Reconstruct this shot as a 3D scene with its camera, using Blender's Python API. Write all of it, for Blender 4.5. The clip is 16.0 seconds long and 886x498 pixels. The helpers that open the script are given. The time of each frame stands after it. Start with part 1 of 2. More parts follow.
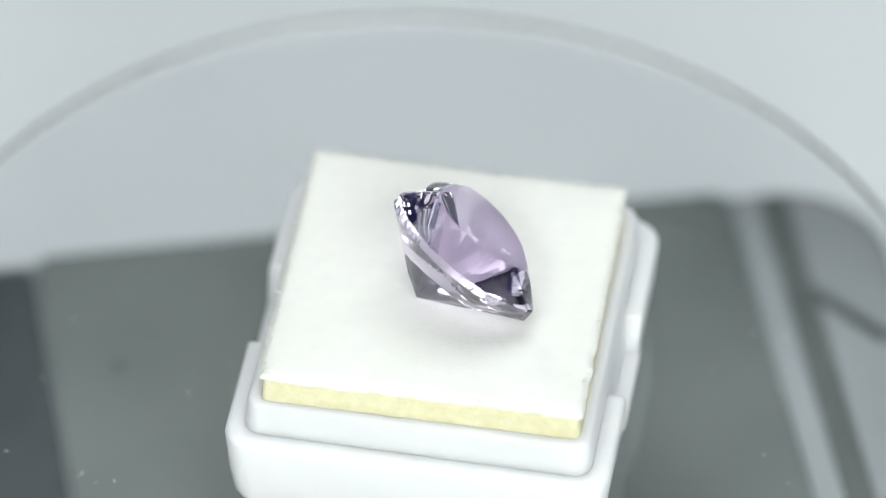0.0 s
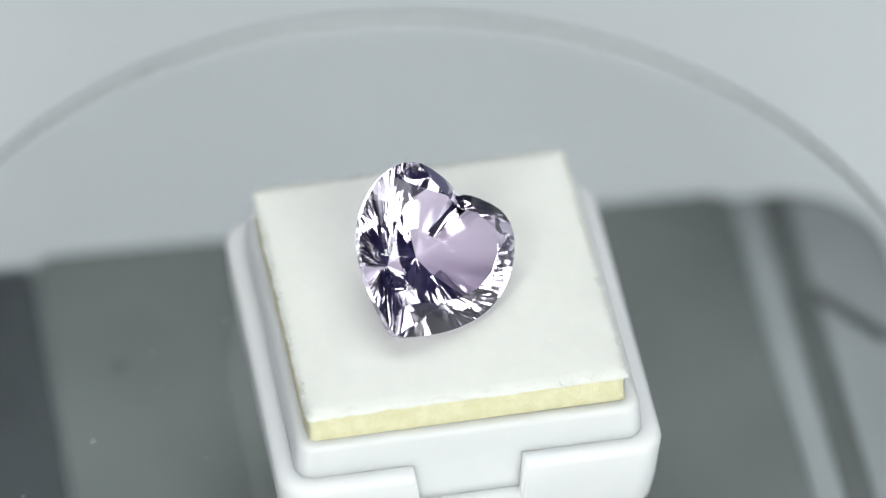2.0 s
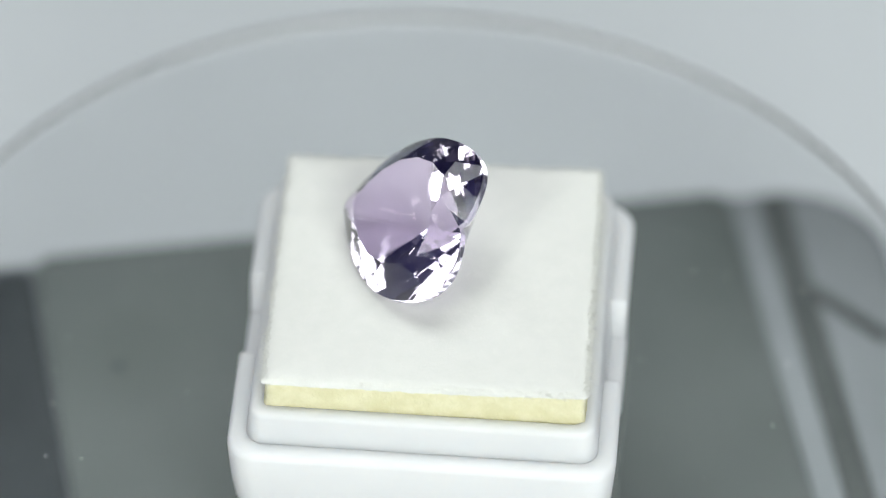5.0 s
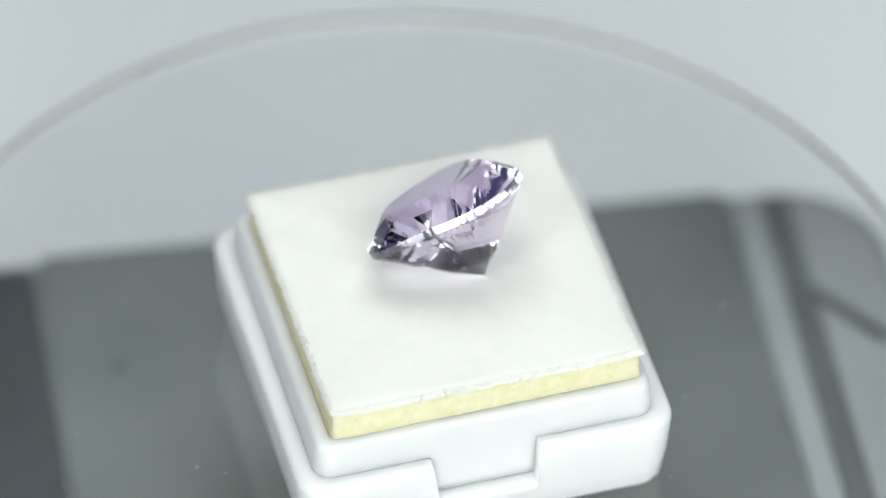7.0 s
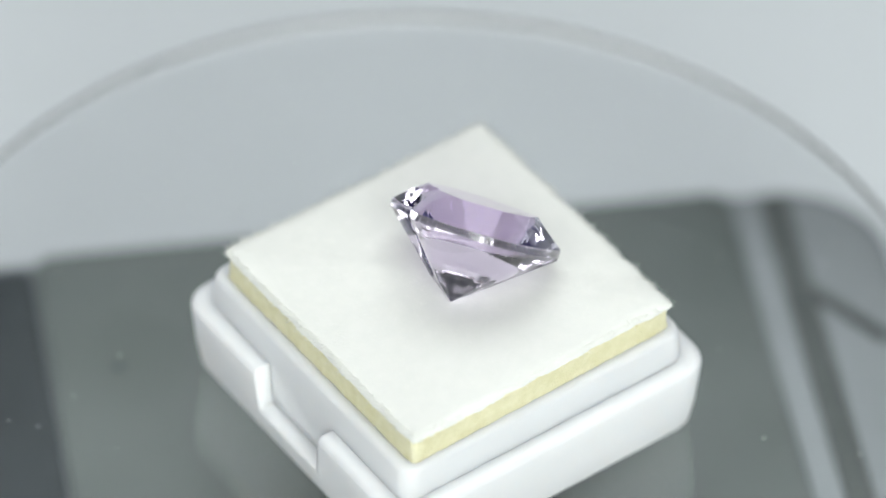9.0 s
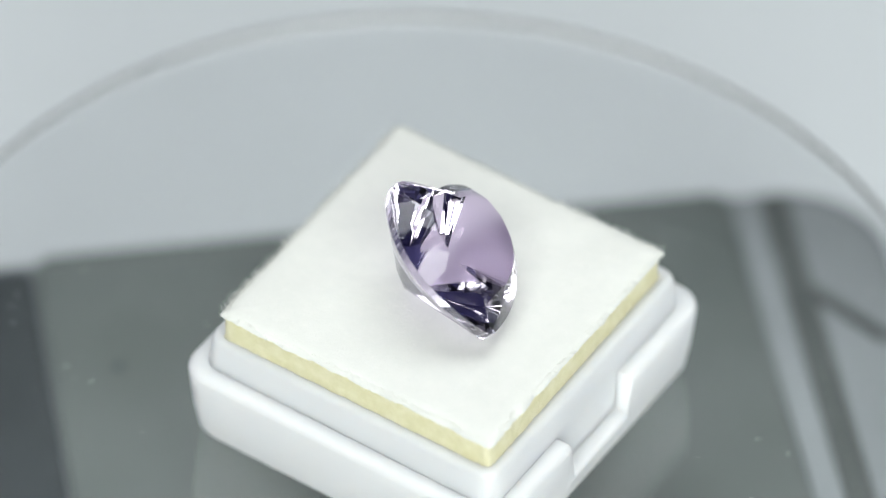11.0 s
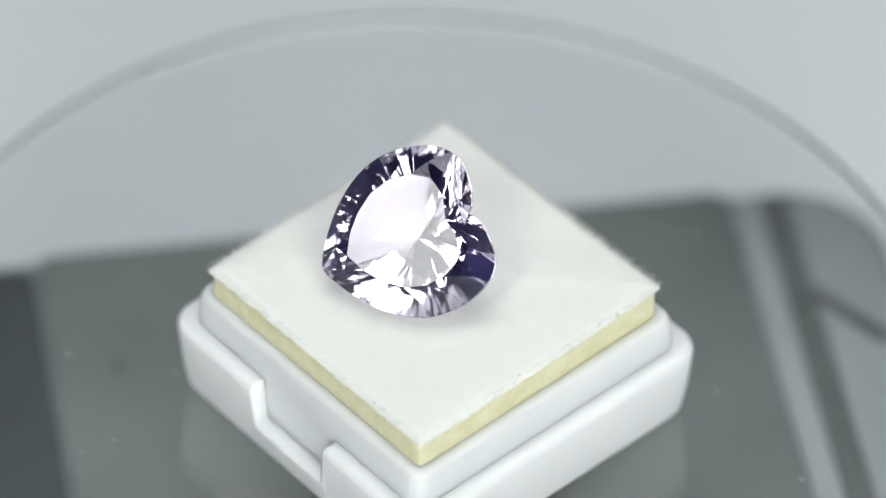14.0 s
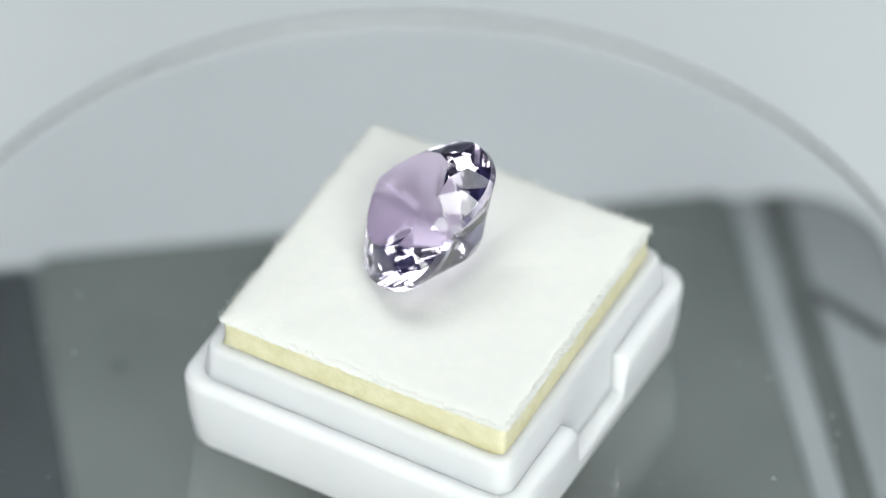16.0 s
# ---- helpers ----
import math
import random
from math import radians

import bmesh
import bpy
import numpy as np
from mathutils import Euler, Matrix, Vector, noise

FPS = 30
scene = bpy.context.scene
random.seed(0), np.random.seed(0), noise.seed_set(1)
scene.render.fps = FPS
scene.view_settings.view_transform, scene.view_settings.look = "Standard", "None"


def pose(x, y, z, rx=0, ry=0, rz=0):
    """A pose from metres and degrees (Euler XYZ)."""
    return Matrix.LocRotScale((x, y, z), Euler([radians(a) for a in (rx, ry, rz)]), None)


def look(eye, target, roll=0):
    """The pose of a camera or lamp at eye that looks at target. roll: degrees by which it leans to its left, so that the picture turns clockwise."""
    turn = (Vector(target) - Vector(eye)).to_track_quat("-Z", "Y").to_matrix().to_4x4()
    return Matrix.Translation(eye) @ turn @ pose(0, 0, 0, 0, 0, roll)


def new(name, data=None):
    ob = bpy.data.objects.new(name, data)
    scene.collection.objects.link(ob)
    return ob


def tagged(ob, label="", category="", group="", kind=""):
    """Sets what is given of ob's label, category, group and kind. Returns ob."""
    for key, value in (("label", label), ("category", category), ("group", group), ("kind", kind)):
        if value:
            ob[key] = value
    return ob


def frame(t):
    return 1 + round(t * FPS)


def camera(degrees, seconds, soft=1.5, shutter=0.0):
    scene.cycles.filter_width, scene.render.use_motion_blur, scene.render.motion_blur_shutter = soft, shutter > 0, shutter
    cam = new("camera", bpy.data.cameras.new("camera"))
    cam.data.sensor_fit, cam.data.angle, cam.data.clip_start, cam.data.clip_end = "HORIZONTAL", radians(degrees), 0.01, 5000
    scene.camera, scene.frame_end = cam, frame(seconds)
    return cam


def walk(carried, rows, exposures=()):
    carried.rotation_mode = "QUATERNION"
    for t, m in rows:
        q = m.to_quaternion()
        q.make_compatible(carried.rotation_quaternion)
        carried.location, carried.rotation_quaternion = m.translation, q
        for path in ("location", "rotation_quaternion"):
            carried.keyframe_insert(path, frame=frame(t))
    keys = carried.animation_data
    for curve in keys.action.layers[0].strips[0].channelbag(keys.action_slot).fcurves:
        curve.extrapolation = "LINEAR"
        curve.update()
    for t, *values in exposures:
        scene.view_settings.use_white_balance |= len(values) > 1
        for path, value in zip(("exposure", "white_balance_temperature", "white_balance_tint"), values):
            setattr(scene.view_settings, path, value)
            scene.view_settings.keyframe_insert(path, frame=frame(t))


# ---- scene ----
# A cut gemstone on its display box turns on a clear disc before a still macro camera.
# Heights are from the top of the clear disc (z = 0); the disc turns about the z axis.
cam = camera(9.109, 16.0, soft=1.0)
cam.data.dof.use_dof = True
cam.data.dof.focus_distance = 0.4455
cam.data.dof.aperture_fstop = 12.0
EYE = look((0.000153, -0.315239, 0.336953), (0.000153, 0.001398, 0.015727), 0.754)
walk(cam, [(0.0, EYE), (16.0, EYE)], exposures=[(0.0, 0.10), (0.5, 0.09), (1.0, 0.02), (1.5, -0.08), (2.5, -0.12), (4.0, -0.14), (6.5, -0.01), (8.0, 0.04), (9.0, 0.01), (10.6, 0.06), (12.0, -0.10), (13.0, -0.12), (14.5, -0.12), (16.0, 0.01)])

TURN = -34.932          # degrees a second
TABLE_Z = -0.03354       # tabletop under the turntable
BASE_Z = -0.01654        # top of the turntable's base
DISC_T = 0.002          # thickness of the clear disc
MM = 0.001

# ---------------------------------------------------------------- light
world = bpy.data.worlds.new("room_light")
scene.world = world
world.use_nodes = True
world.node_tree.nodes["Background"].inputs[0].default_value = (0.80, 0.88, 1.0, 1)
world.node_tree.nodes["Background"].inputs[1].default_value = 0.06


def lamp(name, eye, target, sx, sy, watts, colour):
    data = bpy.data.lights.new(name, "AREA")
    data.shape, data.size, data.size_y = "RECTANGLE", sx, sy
    data.energy, data.color = watts, colour
    ob = new(name, data)
    ob.matrix_basis = look(eye, target)
    return ob


KEY_EYE, TOP_EYE, FILL_EYE, FRONT_EYE = (-0.355, -0.475, 0.63), (0.0, 0.20, 0.86), (0.28, -0.53, 0.615), (0.14, -0.80, 0.34)
AIM = (0, 0, 0.015)
lamp("key_lamp", KEY_EYE, AIM, 0.17, 0.24, 1.5, (0.965, 1.0, 0.95))
# Unseen overhead lamp, added to brighten the top of the pad.
lamp("added_top_fill", TOP_EYE, AIM, 0.74, 0.46, 4.5, (0.95, 0.99, 0.985))
lamp("fill_lamp", FILL_EYE, AIM, 0.46, 0.24, 2.0, (0.955, 1.0, 0.975))
# Unseen low lamp, added to brighten the box's front faces.
lamp("added_front_fill", FRONT_EYE, AIM, 0.80, 0.27, 5.2, (0.955, 1.0, 0.965))


# ---------------------------------------------------------------- materials
def material(name, base=(0.8, 0.8, 0.8), rough=0.5, ior=1.45, metal=0.0, coat=0.0, sub=0.0):
    m = bpy.data.materials.new(name)
    m.use_nodes = True
    b = m.node_tree.nodes["Principled BSDF"]
    b.inputs["Base Color"].default_value = (*base, 1)
    b.inputs["Roughness"].default_value = rough
    b.inputs["IOR"].default_value = ior
    b.inputs["Metallic"].default_value = metal
    b.inputs["Coat Weight"].default_value = coat
    if sub:
        b.inputs["Subsurface Weight"].default_value = sub
        b.inputs["Subsurface Radius"].default_value = (0.0034, 0.0032, 0.0030)
        b.inputs["Subsurface Scale"].default_value = 1.0
    return m, m.node_tree, b


def noise_node(nt, scale, detail=4.0, rough=0.55):
    tc = nt.nodes.new("ShaderNodeTexCoord")
    n = nt.nodes.new("ShaderNodeTexNoise")
    n.inputs["Scale"].default_value = scale
    n.inputs["Detail"].default_value = detail
    n.inputs["Roughness"].default_value = rough
    nt.links.new(tc.outputs["Object"], n.inputs["Vector"])
    return n


def vary(nt, b, scale, low, high, detail=4.0, lo=0.35, hi=0.65):
    n = noise_node(nt, scale, detail)
    r = nt.nodes.new("ShaderNodeValToRGB")
    r.color_ramp.elements[0].position, r.color_ramp.elements[1].position = lo, hi
    r.color_ramp.elements[0].color, r.color_ramp.elements[1].color = (*low, 1), (*high, 1)
    nt.links.new(n.outputs["Fac"], r.inputs["Fac"])
    nt.links.new(r.outputs["Color"], b.inputs["Base Color"])
    return r


def relief(nt, b, scales, distance, strength=1.0):
    """Fine relief from noises at the given scales."""
    total = None
    for s in scales:
        n = noise_node(nt, s, 3.0)
        if total is None:
            total = n.outputs["Fac"]
        else:
            add = nt.nodes.new("ShaderNodeMath")
            nt.links.new(total, add.inputs[0])
            nt.links.new(n.outputs["Fac"], add.inputs[1])
            total = add.outputs[0]
    bump = nt.nodes.new("ShaderNodeBump")
    bump.inputs["Distance"].default_value = distance
    bump.inputs["Strength"].default_value = strength
    nt.links.new(total, bump.inputs["Height"])
    nt.links.new(bump.outputs["Normal"], b.inputs["Normal"])


def rough_vary(nt, b, scale, low, high):
    n = noise_node(nt, scale, 5.0)
    mr = nt.nodes.new("ShaderNodeMapRange")
    mr.inputs["From Min"].default_value, mr.inputs["From Max"].default_value = 0.3, 0.7
    mr.inputs["To Min"].default_value, mr.inputs["To Max"].default_value = low, high
    nt.links.new(n.outputs["Fac"], mr.inputs["Value"])
    nt.links.new(mr.outputs["Result"], b.inputs["Roughness"])


PLASTIC, nt, b = material("white_plastic", (0.86, 0.865, 0.875), 0.36, 1.47, sub=0.85)
vary(nt, b, 120, (0.775, 0.785, 0.79), (0.80, 0.807, 0.811))
rough_vary(nt, b, 350, 0.40, 0.48)
relief(nt, b, (240, 2600), 0.00003, 0.15)

FELT, nt, b = material("white_felt", (0.80, 0.80, 0.75), 0.95)
b.inputs["Sheen Weight"].default_value = 0.25
vary(nt, b, 700, (0.815, 0.825, 0.785), (0.84, 0.845, 0.805), 6.0)
relief(nt, b, (3500, 9000), 0.00008, 0.35)

FIBRE, nt, b = material("felt_fibre", (0.86, 0.865, 0.83), 0.9)
through_light = nt.nodes.new("ShaderNodeBsdfTranslucent")
through_light.inputs["Color"].default_value = (0.92, 0.92, 0.88, 1)
blend = nt.nodes.new("ShaderNodeMixShader")
blend.inputs[0].default_value = 0.65
nt.links.new(b.outputs[0], blend.inputs[1])
nt.links.new(through_light.outputs[0], blend.inputs[2])
nt.links.new(blend.outputs[0], nt.nodes["Material Output"].inputs["Surface"])

FOAM, nt, b = material("yellow_foam", (0.80, 0.72, 0.44), 0.85, sub=0.25)
vary(nt, b, 900, (0.79, 0.745, 0.46), (0.87, 0.825, 0.56), 6.0)
relief(nt, b, (1800, 5200), 0.00025, 0.5)

GEM, nt, b = material("pale_amethyst", (0.903, 0.810, 0.995), 0.0, 1.55)
b.inputs["Transmission Weight"].default_value = 1.0

GIRDLE, nt, b = material("girdle", (0.90, 0.84, 0.96), 0.12, 1.55)
b.inputs["Transmission Weight"].default_value = 0.9

ACRYLIC, nt, b = material("clear_acrylic", (0.965, 0.975, 0.975), 0.0, 1.49)
b.inputs["Transmission Weight"].default_value = 1.0

RIM, nt, b = material("acrylic_rim", (0.975, 0.98, 0.99), 0.42, 1.49)
b.inputs["Transmission Weight"].default_value = 1.0

TABLE, nt, b = material("pale_tabletop", (0.60, 0.63, 0.66), 0.55)
vary(nt, b, 14, (0.605, 0.64, 0.66), (0.655, 0.69, 0.71), 5.0)
relief(nt, b, (90, 700), 0.0001, 0.3)

SHELL, nt, b = material("grey_shell", (0.12, 0.13, 0.14), 0.45)
vary(nt, b, 60, (0.172, 0.188, 0.198), (0.206, 0.222, 0.235), 5.0)
relief(nt, b, (400, 2500), 0.00005, 0.4)

PANEL, nt, b = material("dark_panel", (0.085, 0.095, 0.092), 0.4)
vary(nt, b, 40, (0.075, 0.087, 0.084), (0.099, 0.112, 0.109), 5.0)

BLACK, nt, b = material("black_rubber", (0.022, 0.027, 0.030), 0.6)
vary(nt, b, 150, (0.019, 0.025, 0.028), (0.028, 0.035, 0.039), 4.0)

GROOVE, nt, b = material("dark_groove", (0.05, 0.057, 0.056), 0.5)
vary(nt, b, 120, (0.054, 0.062, 0.061), (0.070, 0.079, 0.078), 4.0)

DUST, nt, b = material("dust", (0.62, 0.62, 0.60), 0.9)
CLOTH, nt, b = material("grey_cloth", (0.22, 0.23, 0.24), 0.9)
vary(nt, b, 5, (0.12, 0.13, 0.14), (0.16, 0.17, 0.18), 5.0)
# Navy and blue chosen to colour what the stone's dark facets reflect.
DARKWALL, nt, b = material("navy_wall", (0.03, 0.03, 0.065), 0.8)
vary(nt, b, 3, (0.09, 0.075, 0.20), (0.12, 0.10, 0.26), 5.0)
BLUEWALL, nt, b = material("blue_grey_wall", (0.09, 0.085, 0.22), 0.8)
vary(nt, b, 3, (0.075, 0.07, 0.20), (0.10, 0.095, 0.25), 5.0)
HOUSING, nt, b = material("lamp_housing", (0.03, 0.03, 0.032), 0.5)


# ---------------------------------------------------------------- mesh helpers
def link_mesh(name, bm, mat, parent=None, label="", smooth=False):
    bmesh.ops.recalc_face_normals(bm, faces=bm.faces[:])
    me = bpy.data.meshes.new(name)
    bm.to_mesh(me)
    bm.free()
    me.materials.append(mat)
    if smooth:
        me.polygons.foreach_set("use_smooth", [True] * len(me.polygons))
    ob = new(name, me)
    if parent:
        ob.parent = parent
    if label:
        ob["label"] = label
    return ob


def part(name, bm, mat, parent, label="", smooth=False):
    return link_mesh(name, bm, mat, parent, label, smooth)


def loft(rings, close_first=True, close_last=True):
    """A skin over rings of equally many points."""
    bm = bmesh.new()
    loops = [[bm.verts.new(p) for p in ring] for ring in rings]
    n = len(loops[0])
    for a, c in zip(loops, loops[1:]):
        for i in range(n):
            bm.faces.new((a[i], a[(i + 1) % n], c[(i + 1) % n], c[i]))
    if close_first:
        bm.faces.new(loops[0])
    if close_last:
        bm.faces.new(loops[-1])
    return bm


def rounded(hx, hy, r, z, n=6, ox=0.0, oy=0.0):
    """A rounded rectangle ring, anticlockwise."""
    out = []
    for cx, cy, a0 in ((hx - r, hy - r, 0), (-hx + r, hy - r, 90), (-hx + r, -hy + r, 180), (hx - r, -hy + r, 270)):
        for i in range(n + 1):
            a = radians(a0 + 90 * i / n)
            out.append((ox + cx + r * math.cos(a), oy + cy + r * math.sin(a), z))
    return out


def slab(hx, hy, r, z0, z1, bevel, n=6, ox=0.0, oy=0.0):
    """A rounded slab with a rounded upper and lower edge."""
    rings = []
    for k in range(4):
        a = radians(90 * k / 3)
        e = bevel * (1 - math.sin(a))
        rings.append(rounded(hx - e, hy - e, max(r - e, 1e-5), z0 + bevel * (1 - math.cos(a)), n, ox, oy))
    for k in range(4):
        a = radians(90 * k / 3)
        e = bevel * (1 - math.cos(a))
        rings.append(rounded(hx - e, hy - e, max(r - e, 1e-5), z1 - bevel * (1 - math.sin(a)), n, ox, oy))
    return loft(rings)


def disc_bm(radius, z0, z1, bevel, n=128):
    rings = []
    for e, z in ((bevel, z0), (bevel * 0.3, z0 + bevel * 0.3), (0, z0 + bevel), (0, z1 - bevel), (bevel * 0.3, z1 - bevel * 0.3), (bevel, z1)):
        rings.append([((radius - e) * math.cos(2 * math.pi * i / n), (radius - e) * math.sin(2 * math.pi * i / n), z) for i in range(n)])
    return loft(rings)


# ---------------------------------------------------------------- surroundings
def wall(name, centre, half, mat, label):
    bm = bmesh.new()
    bmesh.ops.create_cube(bm, size=2.0, matrix=Matrix.Translation(centre) @ Matrix.Diagonal((*half, 1)))
    return tagged(link_mesh(name, bm, mat), label, "wall", kind="structure")


wall("tabletop", (0, -0.1, TABLE_Z - 0.01), (1.0, 1.1, 0.01), TABLE, "pale grey matt tabletop under the turntable")
# Unseen walls and ceiling, added to close the set and shape the stone's reflections.
wall("wall_back", (0, 1.01, 0.57), (1.0, 0.01, 0.59), CLOTH, "unseen grey cloth wall added behind the turntable")
wall("wall_left", (-1.01, -0.1, 0.57), (0.01, 1.12, 0.59), BLUEWALL, "unseen side wall added, dull blue to tint the stone's dark reflections")
wall("wall_right", (1.01, -0.1, 0.57), (0.01, 1.12, 0.59), BLUEWALL, "unseen side wall added, dull blue to tint the stone's dark reflections")
wall("wall_front", (0, -1.21, 0.57), (1.0, 0.01, 0.59), DARKWALL, "unseen wall added behind the camera, navy to darken the stone's reflections")
tagged(wall("ceiling", (0, -0.1, 1.17), (1.02, 1.12, 0.01), BLUEWALL, "unseen ceiling added, dull blue to tint the stone's dark reflections"), category="ceiling")


def softbox(eye, sx, sy, label):
    """An unseen dark shell added behind a lamp's glowing face, on a ceiling rod."""
    thing = new("softbox")
    tagged(thing, label, "softbox", group="studio lamps")
    thing.matrix_basis = look(eye, AIM)

    def frame_ring(e, z):
        return [(-sx / 2 - e, -sy / 2 - e, z), (sx / 2 + e, -sy / 2 - e, z), (sx / 2 + e, sy / 2 + e, z), (-sx / 2 - e, sy / 2 + e, z)]
    part("shell", loft([frame_ring(0, 0.004), frame_ring(0.01, -0.004), frame_ring(0.01, 0.01), [(x * 0.4, y * 0.4, 0.07) for x, y, z in frame_ring(0, 0)]]), HOUSING, thing)
    hub = thing.matrix_basis @ Vector((0, 0, 0.065))
    rod = part("rod", loft([[(hub.x + 0.006 * math.cos(a), hub.y + 0.006 * math.sin(a), z) for a in [math.tau * i / 12 for i in range(12)]] for z in (hub.z - 0.01, 1.152)]), HOUSING, thing)
    rod.matrix_parent_inverse = thing.matrix_basis.inverted()
    return thing


softbox(KEY_EYE, 0.17, 0.24, "small black softbox above the camera")
softbox(TOP_EYE, 0.74, 0.46, "unseen large black softbox added overhead to brighten the pad")
softbox(FILL_EYE, 0.46, 0.24, "wide black softbox above the camera")
softbox(FRONT_EYE, 0.80, 0.27, "unseen wide black softbox added low behind the camera to brighten the box")


# ---------------------------------------------------------------- turntable
def slant(bm):
    """The plinth's back edge runs slightly aslant."""
    for v in bm.verts:
        if v.co.y > 0:
            v.co.y -= 0.022 * (v.co.x + 0.0445) * v.co.y / 0.0318
    return bm


def turntable_plinth():
    thing = new("turntable_plinth")
    tagged(thing, "dark grey plastic turntable plinth on the pale tabletop", "turntable")
    thing.matrix_basis = pose(0, 0.0049, 0, 0, 0, 10.0)
    part("shell", slant(slab(0.0445, 0.0318, 0.009, TABLE_Z, BASE_Z, 0.0014, 8)), SHELL, thing)
    part("centre_panel", slant(slab(0.0313, 0.0315, 0.0018, BASE_Z - 0.004, BASE_Z + 0.0006, 0.0005, 4)), PANEL, thing, "smooth dark grey centre panel")
    part("side_panel", slab(0.0062, 0.0298, 0.001, BASE_Z - 0.004, BASE_Z + 0.0005, 0.0004, 4, -0.0377), BLACK, thing, "black side panel")
    part("groove_strip", slab(0.0013, 0.0290, 0.001, BASE_Z - 0.004, BASE_Z + 0.0004, 0.0003, 4, 0.0352), GROOVE, thing, "dark groove strip")
    rib = slab(0.0006, 0.0044, 0.0004, BASE_Z - 0.004, BASE_Z + 0.0005, 0.0003, 4)
    bmesh.ops.transform(rib, matrix=Matrix.Translation((0.0389, 0.0133, 0)) @ Matrix.Rotation(radians(38), 4, "Z"), verts=rib.verts[:])
    part("corner_rib", rib, GROOVE, thing, "short dark slanting rib")
    hole = disc_bm(0.00045, BASE_Z, BASE_Z + 0.00064, 0.00002, 20)
    bmesh.ops.translate(hole, vec=(-0.0254, 0.0166, 0), verts=hole.verts[:])
    part("dark_speck", hole, BLACK, thing, "small dark speck on the panel")
    spindle = disc_bm(0.006, BASE_Z - 0.002, -DISC_T - 0.0001, 0.0004, 32)
    bmesh.ops.translate(spindle, vec=(-0.00085, -0.00483, 0), verts=spindle.verts[:])
    part("spindle", spindle, SHELL, thing)
    return thing


turntable_plinth()


def turntable_disc():
    thing = new("turntable_disc")
    tagged(thing, "clear acrylic turntable disc with dust specks, turning under the box", "turntable")
    bm = disc_bm(0.0453, -DISC_T, 0.0, 0.0002, 160)
    for f in bm.faces:
        if len(f.verts) == 4:
            f.material_index = 1
    plate = part("plate", bm, ACRYLIC, thing)
    plate.data.materials.append(RIM)
    plate.visible_shadow = False
    # dust and fine lint lying on the disc
    rnd = random.Random(11)
    verts, faces = [], []
    spots = [(33.7 + 0.8, -12.4 - 1.9, 0.16)]
    for i in range(150):
        r, a = 44 * math.sqrt(rnd.random()), rnd.random() * math.tau
        spots.append((r * math.cos(a), r * math.sin(a), rnd.choice((0.03, 0.04, 0.05, 0.06, 0.09))))
    for x, y, size in spots:
        k = len(verts)
        a = rnd.random() * math.tau
        ln = size * rnd.uniform(1, 3)
        ux, uy = math.cos(a), math.sin(a)
        for u, v, z in ((-ln, -size * 0.5, 0.01), (ln * 0.3, -size * 0.6, 0.01), (ln, size * 0.2, 0.01), (-ln * 0.2, size * 0.6, 0.01), (0, 0, 0.01 + size * 0.5)):
            verts.append(((x + u * ux - v * uy) * MM, (y + u * uy + v * ux) * MM, z * MM))
        faces += [(k, k + 1, k + 4), (k + 1, k + 2, k + 4), (k + 2, k + 3, k + 4), (k + 3, k, k + 4)]
    me = bpy.data.meshes.new("dust")
    me.from_pydata(verts, [], faces)
    me.materials.append(DUST)
    ob = new("dust", me)
    ob.parent = thing
    tagged(ob, "pale dust specks and lint", kind="stuff")
    return thing


DISC = turntable_disc()

# ---------------------------------------------------------------- display box
BOX = pose(0.0004, -0.0004, 0, 0, 0, -8.6)
BOX_SHELL = pose(0.00044, -0.00017, 0, 0, 0, -9.31)


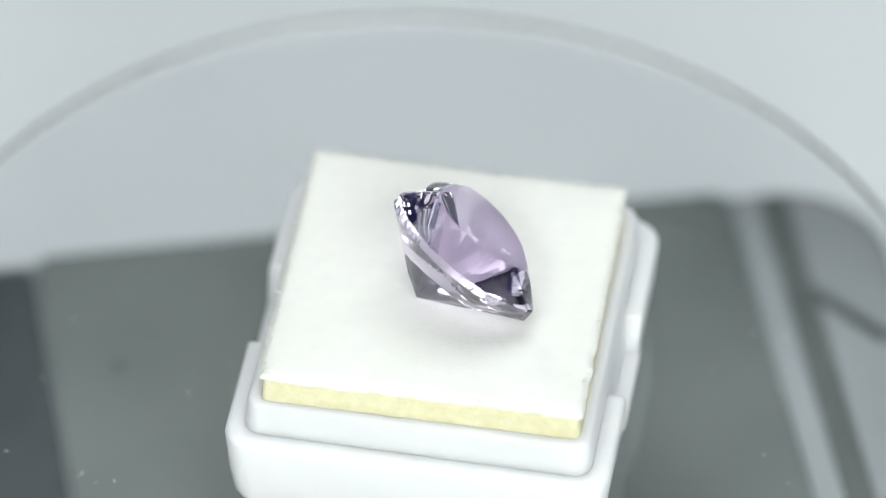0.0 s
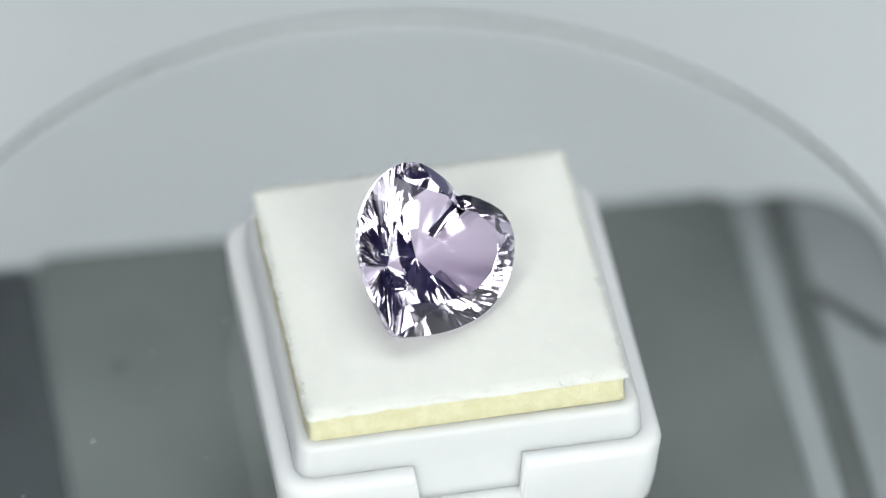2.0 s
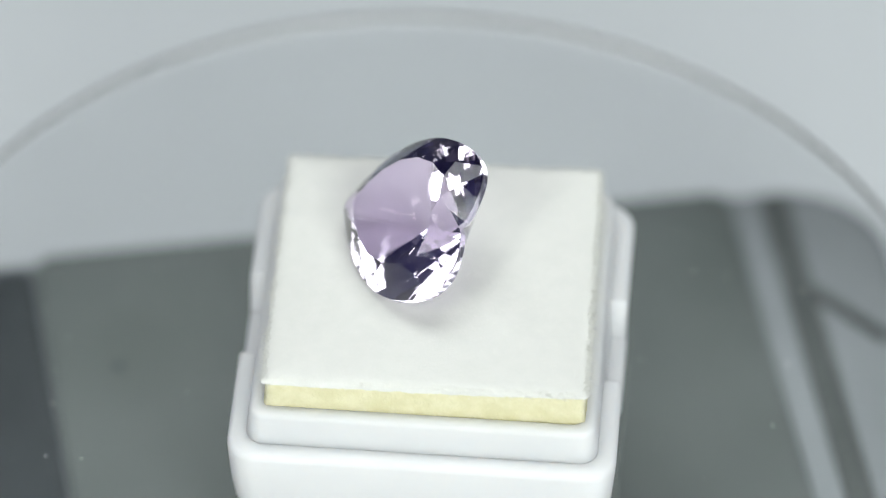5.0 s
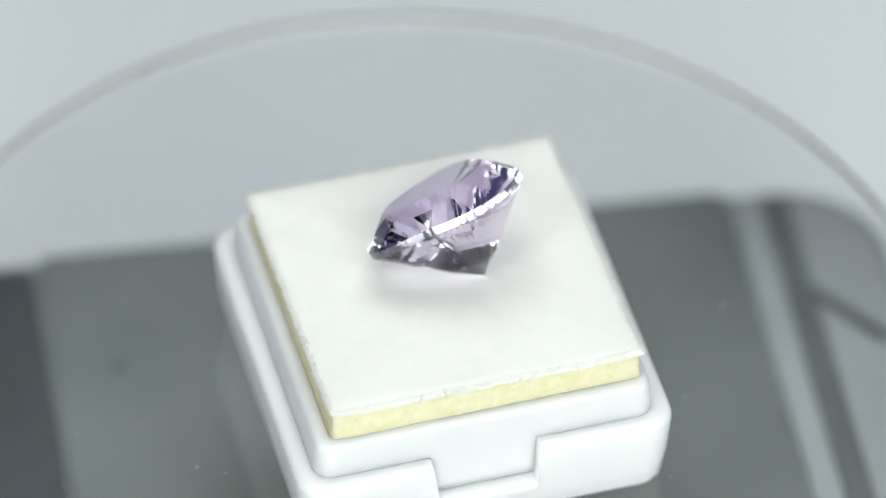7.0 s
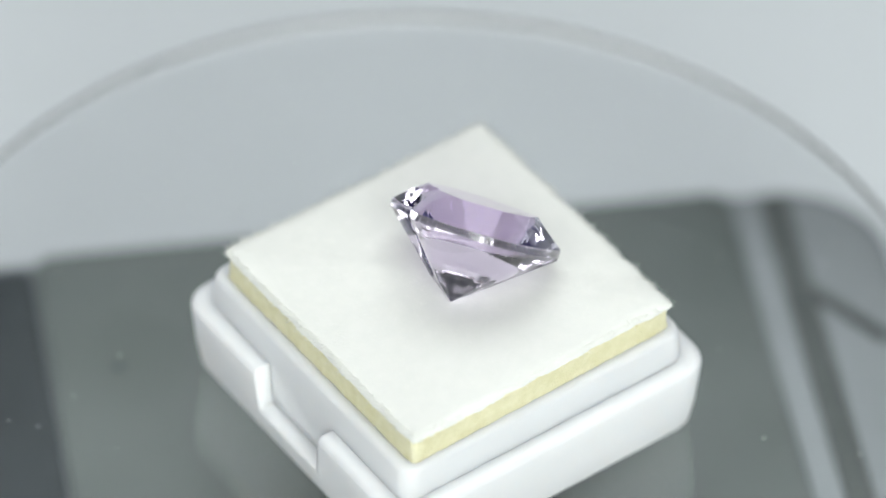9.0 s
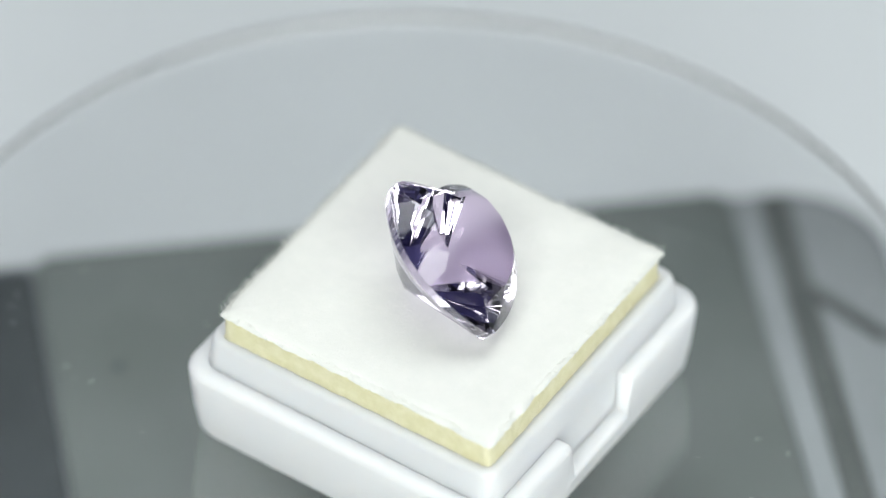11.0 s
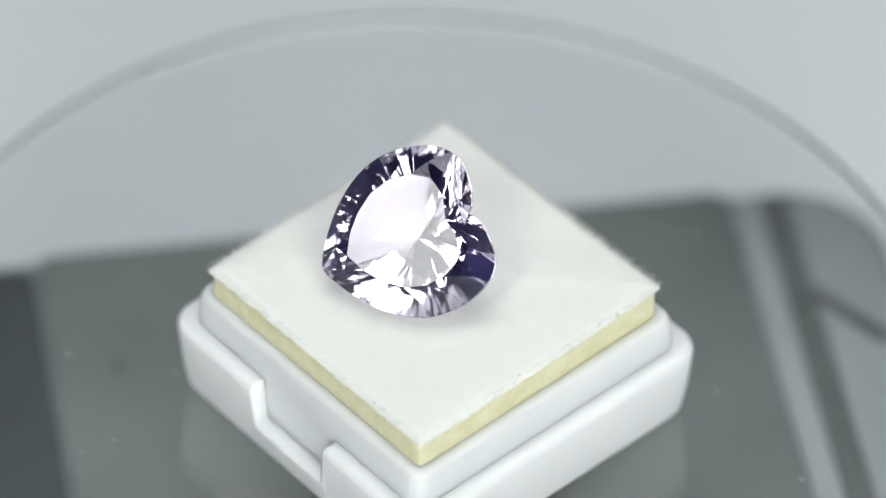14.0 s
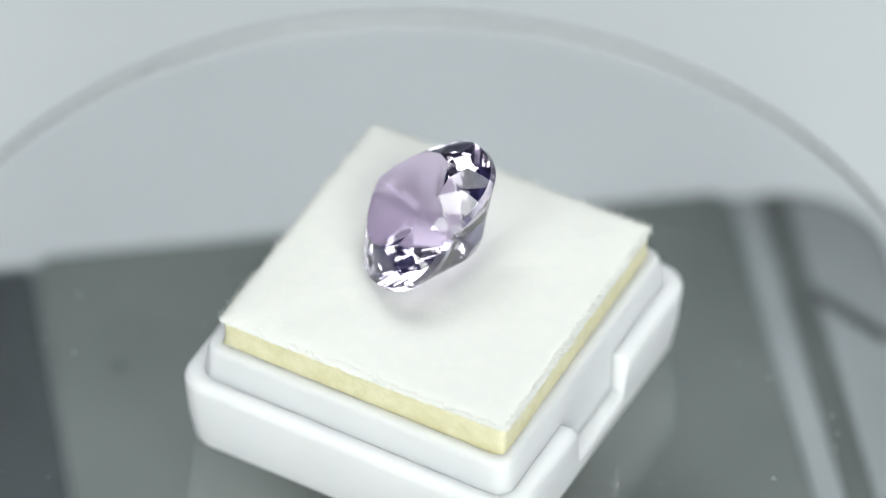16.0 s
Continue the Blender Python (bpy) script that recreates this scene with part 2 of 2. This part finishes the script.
def gem_box():
    thing = new("gem_box")
    tagged(thing, "white plastic gemstone display box base with a stepped rim", "display box")
    # stations: side coordinate from -1 to 1 along each side, with dense steps at the finger notches
    h = 15.69
    r = 2.4
    stations = []
    for side in range(4):
        notch = side in (0, 2)
        ys = [-12.7, -9, -6]
        if notch:
            ys += [-5.0, -4.75, -4.25, -3.9, -3.4, -2, 0, 2, 3.2, 3.75, 3.95, 4.15, 4.4, 5.0]
        else:
            ys += [-3, 0, 3]
        ys += [6, 9, 12.7]
        for y in ys:
            stations.append((side, y, notch and -4.3 < y < 4.0))
        for k in range(1, 7):
            stations.append((side, ("arc", k / 7), False))

    def ring(inset, z, low=None):
        out = []
        for side, y, cut in stations:
            hh = h - inset
            rr = max(r - inset * 0.6, 0.5)
            if isinstance(y, tuple):
                a = radians(90 * y[1])
                p = (hh - rr + rr * math.cos(a), hh - rr + rr * math.sin(a))
            else:
                p = (hh, y * (hh - rr) / 12.7 if abs(y) > 8 else y)
            c, s = [(1, 0), (0, 1), (-1, 0), (0, -1)][side]
            zz = low if (cut and low is not None) else z
            out.append(((p[0] * c - p[1] * s) * MM, (p[0] * s + p[1] * c) * MM, zz * MM))
        return out

    part("body", loft([ring(3.4, 0.4), ring(1.9, 0.0), ring(1.35, 0.08), ring(0.9, 0.42), ring(0.62, 1.0), ring(0.28, 3.4, 3.0), ring(0.0, 7.3, 3.7), ring(0.06, 7.62, 3.86),
                       ring(0.22, 7.85, 3.97), ring(0.45, 7.95, 4.02), ring(1.0, 7.95, 4.02), ring(1.45, 7.93, 4.02), ring(2.6, 7.6, 4.0), ring(3.0, 3.0)]), PLASTIC, thing, smooth=True)
    part("collar", loft([ring(3.05, 3.2), ring(1.38, 3.2), ring(1.42, 5.0), ring(1.55, 8.2), ring(1.62, 9.2),
                         ring(1.74, 10.5), ring(1.87, 10.86), ring(2.08, 11.04), ring(2.42, 11.08), ring(2.86, 11.06), ring(3.1, 10.8), ring(3.1, 6.0)]), PLASTIC, thing, "raised rim round the pad", smooth=True)
    return thing


BOXTHING = gem_box()


# ---------------------------------------------------------------- pad
def pad_edge(a, h, wob, seed, power=70.0):
    """A square's outline at parameter a in 0..4, with small waves and barely rounded corners."""
    side, u = int(a) % 4, a - int(a)
    y, x = 2 * u - 1, 1.0
    k = (1 + abs(y) ** power) ** (-1 / power)
    cc, ss = [(1, 0), (0, 1), (-1, 0), (0, -1)][side]
    px, py = (x * cc - y * ss) * k, (x * ss + y * cc) * k
    h += wob * (noise.noise((px * 9, py * 9, seed)) + 0.6 * noise.noise((px * 31, py * 31, seed + 4)))
    return px * h, py * h


def felt_lip(a):
    """How far the felt's lower lip stands above its usual height, in millimetres; it curls up towards one corner."""
    curl = max(0.0, 1 - abs(a - 2.0) / 0.42) if a < 2.0 else max(0.0, 1 - (a - 2.0) / 0.10)
    wave = 0.17 * noise.noise((math.cos(a * math.pi / 2) * 2.6, math.sin(a * math.pi / 2) * 2.6, 3.5)) + 0.07 * noise.noise((a * 7.0, 2, 2)) + 0.03 * noise.noise((a * 23.0, 2, 5))
    return wave - 0.05 + 0.24 * curl ** 0.7


def felt_rise(x, y):
    """How far the felt bulges over its edge height, in millimetres."""
    rise = 0.10 + 0.10 * noise.noise((x * 0.25, y * 0.25, 3)) + 0.04 * noise.noise((x * 0.9, y * 0.9, 8))
    rise += 0.12 * max(0.0, 1 - math.hypot(x + 13, y - 13) / 10) ** 1.3
    return rise + 0.36 * (1 - min(1.0, max(abs(x), abs(y)) / 13.1) ** 2)


FELT_SLOPE = [(0.0, 13.60), (0.04, 13.66), (0.13, 13.745), (0.26, 13.82), (0.45, 13.89), (0.75, 13.95), (1.2, 13.97)]


def felt_top(a, d):
    """Height of the felt d millimetres in from its rim, without its bulge."""
    for (d0, z0), (d1, z1) in zip(FELT_SLOPE, FELT_SLOPE[1:]):
        if d <= d1:
            z = z0 + (z1 - z0) * (d - d0) / (d1 - d0)
            return z + felt_lip(a) * max(0.0, min(1.0, (13.95 - z) / 0.30))
    return 13.97


def foam_pad():
    thing = new("foam_pad")
    tagged(thing, "square white felt-topped yellow foam pad seated in the box", "pad")
    n = 320
    # foam block
    rings = []
    for z, h, s in ((8.8, 12.5, 1), (10.3, 12.84, 1), (10.96, 12.97, 1), (11.3, 12.86, 2), (12.2, 12.82, 3), (12.9, 12.82, 4), (13.66, 12.80, 5)):
        rings.append([(x * MM, y * MM, (z + (felt_lip(a) + felt_rise(x, y) if z > 13.2 else 0)) * MM)
                      for a in [4 * i / n for i in range(n)] for x, y in [pad_edge(a, h, 0.10, s)]])
    part("foam", loft(rings), FOAM, thing, "cut yellow foam edge", smooth=True)
    # felt sheet, with a softly rounded edge, slightly wavy on top
    bm = bmesh.new()
    m = 60
    loops = []
    prof = [(1.0, 13.60, -0.40), (1.0, 13.60, 0.0)] + [(1.0, z, -d) for d, z in FELT_SLOPE[:6]] + [ (0.91, 13.97, 0), (0.84, 13.98, 0), (0.7, 13.98, 0), (0.5, 13.98, 0), (0.3, 13.98, 0), (0.12, 13.98, 0)]
    for f, z, dh in prof:
        ring = []
        for i in range(n):
            a = 4 * i / n
            x, y = pad_edge(a, 13.1 + dh, 0.16 if f > 0.9 else 0.1, 7)
            x, y = x * f, y * f
            sag = felt_rise(x, y)
            edge = felt_lip(a) * max(0.0, min(1.0, (13.95 - z) / 0.30)) if f > 0.99 else 0
            ring.append(bm.verts.new((x * MM, y * MM, (z + sag + edge) * MM)))
        loops.append(ring)
    for p, q in zip(loops, loops[1:]):
        if p is loops[1]:
            continue            # a sharp edge between the underside and the top
        for i in range(n):
            bm.faces.new((p[i], p[(i + 1) % n], q[(i + 1) % n], q[i]))
    bm.faces.new(loops[-1])
    part("felt_sheet", bm, FELT, thing, "soft white felt top sheet", smooth=True)
    # loose fibres along the cut edge
    rnd = random.Random(5)
    verts, faces = [], []
    for i in range(21400):
        edge = i < 6400
        stray = i < 1500        # longer loose hairs, most of them along one side
        if edge:
            if i % 4 == 0:
                tuft, lean = rnd.random() * 4, rnd.uniform(-0.7, 0.7)
                reach = rnd.uniform(0.25, 0.75) * (1.6 if 1.5 < tuft < 2.6 or tuft > 3.6 else 1.0)
            a = (tuft + rnd.gauss(0, 0.005)) % 4
            if stray and i % 5 < 2:
                a = 2 + a / 4
            dense = 0.55 + 1.0 * abs(noise.noise((a * 4.0, 1, 1)))
            inset = rnd.uniform(0.0, 0.55)
            x, y = pad_edge(a, 13.1 - inset, 0.16, 7)
            out = Vector([(1, 0, 0), (0, 1, 0), (-1, 0, 0), (0, -1, 0)][int(a) % 4])
            along = Vector((-out.y, out.x, 0))
            d = (out * rnd.uniform(0.5, 1.0) + along * (lean + rnd.uniform(-0.4, 0.4)) + Vector((0, 0, rnd.uniform(0.15, 0.9) if stray else rnd.uniform(-0.05, 0.42)))).normalized()
            ln = rnd.uniform(0.35, 0.85) if stray else reach * rnd.uniform(0.5, 1.0) * dense
            p = Vector((x, y, felt_top(a, inset) + felt_rise(x, y) - 0.02))
        else:
            x, y = rnd.uniform(-13.0, 13.0), rnd.uniform(-13.0, 13.0)
            d = Vector((rnd.uniform(-1, 1), rnd.uniform(-1, 1), rnd.uniform(0.15, 0.8))).normalized()
            ln = rnd.uniform(0.12, 0.26)
            p = Vector((x, y, 13.95 + felt_rise(x, y)))
        w = d.cross(Vector((rnd.uniform(-1, 1), rnd.uniform(-1, 1), rnd.uniform(-1, 1)))).normalized() * (0.013 if stray else 0.010)
        bend = Vector((rnd.uniform(-1, 1), rnd.uniform(-1, 1), rnd.uniform(-1, 0.4))) * 0.16 * ln
        k = len(verts)
        mid = p + d * ln * 0.55
        tip = p + d * ln + bend
        for v in (p - w, p + w, mid + w * 0.8, mid - w * 0.8, tip):
            verts.append(v * MM)
        faces += [(k, k + 1, k + 2, k + 3), (k + 3, k + 2, k + 4)]
    me = bpy.data.meshes.new("felt_fuzz")
    me.from_pydata([tuple(v) for v in verts], [], faces)
    me.materials.append(FIBRE)
    ob = new("felt_fuzz", me)
    ob.parent = thing
    tagged(ob, "fine white fuzz fraying at the felt edge", kind="stuff")
    return thing


PAD = foam_pad()

# ---------------------------------------------------------------- gemstone
GEM_TURN = Matrix(((0.375, -0.6703, 0.6404), (0.7378, 0.634, 0.2315), (-0.5612, 0.3857, 0.7323)))
GEM_POSE = Matrix.Translation((0.001539, -0.001091, 0.019653 - 0.00013)) @ GEM_TURN.to_quaternion().to_matrix().to_4x4()


def bezier(p0, p1, p2, p3, t):
    u = 1 - t
    return tuple(u ** 3 * a + 3 * t * u * u * b + 3 * t * t * u * c + t ** 3 * d for a, b, c, d in zip(p0, p1, p2, p3))


def heart_half(w, a, t1, d, n=60):
    """Right half of the heart's outline, from the cleft round the lobe to the tip."""
    h = w / 2
    xl = h * 0.5
    pts = [bezier((0, d), (h * 0.03, d + (t1 - d) * 0.62), (xl - h * 0.26, t1), (xl, t1), i / n) for i in range(n)]
    pts += [bezier((xl, t1), (xl + h * 0.30, t1), (h, t1 * 0.56), (h, 0), i / n) for i in range(n)]
    pts += [bezier((h, 0), (h, -a * 0.44), (h * 0.52, -a * 0.80), (h * 0.05, -a), i / (2 * n)) for i in range(2 * n + 1)]
    return pts


def heart_ring(count):
    """count points round the heart by arc length; 0 is the cleft, count / 2 the tip."""
    half = heart_half(13.83, 8.36, 5.33, 4.35) + [(0.0, -8.40)]
    acc = [0.0]
    for p, q in zip(half, half[1:]):
        acc.append(acc[-1] + math.dist(p, q))
    m = count // 2
    right = []
    for i in range(m + 1):
        s = acc[-1] * i / m
        k = max(j for j in range(len(acc)) if acc[j] <= s + 1e-9)
        k = min(k, len(half) - 2)
        f = (s - acc[k]) / (acc[k + 1] - acc[k])
        right.append(tuple(u + f * (v - u) for u, v in zip(half[k], half[k + 1])))
    left = [(-x, y) for x, y in right[-2:0:-1]]
    return right + left


def gemstone():
    K = 16                      # main facets round the stone
    SUB = 2                     # girdle points to a half facet
    n = K * 2 * SUB
    girdle = heart_ring(n)
    up, low, crown, depth = 0.26, -0.36, 2.3, 6.25
    cx, cy = 0.0, -0.6
    bm = bmesh.new()
    top = [bm.verts.new((x, y, up)) for x, y in girdle]
    bot = [bm.verts.new((x, y, low - 0.40 * math.exp(-(x * x + (y + 8.56) ** 2) / 1.5))) for x, y in girdle]
    for i in range(n):
        f = bm.faces.new((bot[i], bot[(i + 1) % n], top[(i + 1) % n], top[i]))
        f.material_index = 1

    def inner(i, f, z):
        x, y = girdle[i % n]
        return bm.verts.new((cx + (x - cx) * f, cy + (y - cy) * f, z))
    step = 2 * SUB
    # crown: table corners over the mains, star points between them
    table, stars = [], []
    for k in range(K):
        f = 0.655 if k else 0.70
        table.append(inner(k * step, f, crown))
    for k in range(K):
        stars.append(inner(k * step + SUB, 0.815, crown * 0.63))
    bm.faces.new(table)
    for k in range(K):
        j = (k + 1) % K
        bm.faces.new((table[k], stars[k], table[j]))
        bm.faces.new((table[k], stars[k - 1], top[k * step], stars[k]))
        for s in range(SUB):
            bm.faces.new((stars[k], top[(k * step + s) % n], top[(k * step + s + 1) % n]))
            bm.faces.new((stars[k], top[(k * step + SUB + s) % n], top[(k * step + SUB + s + 1) % n]))
    # pavilion: mains to the culet, lower halves at the girdle
    cul = bm.verts.new((0, -0.81, -depth))
    mids = []
    for k in range(K):
        mids.append(inner(k * step + SUB, 0.30, low + (-depth - low) * 0.74))
    for k in range(K):
        bm.faces.new((cul, mids[k], bot[k * step], mids[k - 1]))
        for s in range(SUB):
            bm.faces.new((mids[k], bot[(k * step + s + 1) % n], bot[(k * step + s) % n]))
            bm.faces.new((mids[k], bot[(k * step + SUB + s + 1) % n], bot[(k * step + SUB + s) % n]))
    bmesh.ops.triangulate(bm, faces=[f for f in bm.faces if len(f.verts) == 4 and f.material_index == 0])
    bmesh.ops.scale(bm, vec=(MM, MM, MM), verts=bm.verts[:])
    bmesh.ops.recalc_face_normals(bm, faces=bm.faces[:])
    thing = new("gemstone")
    tagged(thing, "pale violet faceted heart-cut gemstone leaning on the white felt pad", "gemstone")

    def kind_of(f):
        if f.material_index == 1:
            return "girdle"
        if len(f.verts) == K:
            return "table_facet"
        return "crown" if f.calc_center_median().z > 0 else "pavilion"
    for name, mat in (("table_facet", GEM), ("crown", GEM), ("girdle", GIRDLE), ("pavilion", GEM)):
        index, coords, faces = {}, [], []
        for f in bm.faces:
            if kind_of(f) == name:
                for v in f.verts:
                    if v not in index:
                        index[v] = len(coords)
                        coords.append(v.co[:])
                faces.append([index[v] for v in f.verts])
        me = bpy.data.meshes.new(name)
        me.from_pydata(coords, [], faces)
        me.materials.append(mat)
        ob = new(name, me)
        ob.parent = thing
    bm.free()
    return thing


STONE = gemstone()


# ---------------------------------------------------------------- turning
def turning(thing, base, own=False):
    """Steady turn about the spindle; own: about the thing's own centre."""
    rows = []
    for i in range(33):
        spin = pose(0, 0, 0, 0, 0, TURN * i * 0.5)
        rows.append((i * 0.5, base @ spin if own else spin @ base))
    walk(thing, rows)


def motions():
    turning(DISC, pose(-0.0019, 0.00115, 0), own=True)
    turning(BOXTHING, BOX_SHELL)
    turning(PAD, BOX)
    turning(STONE, GEM_POSE)


motions()
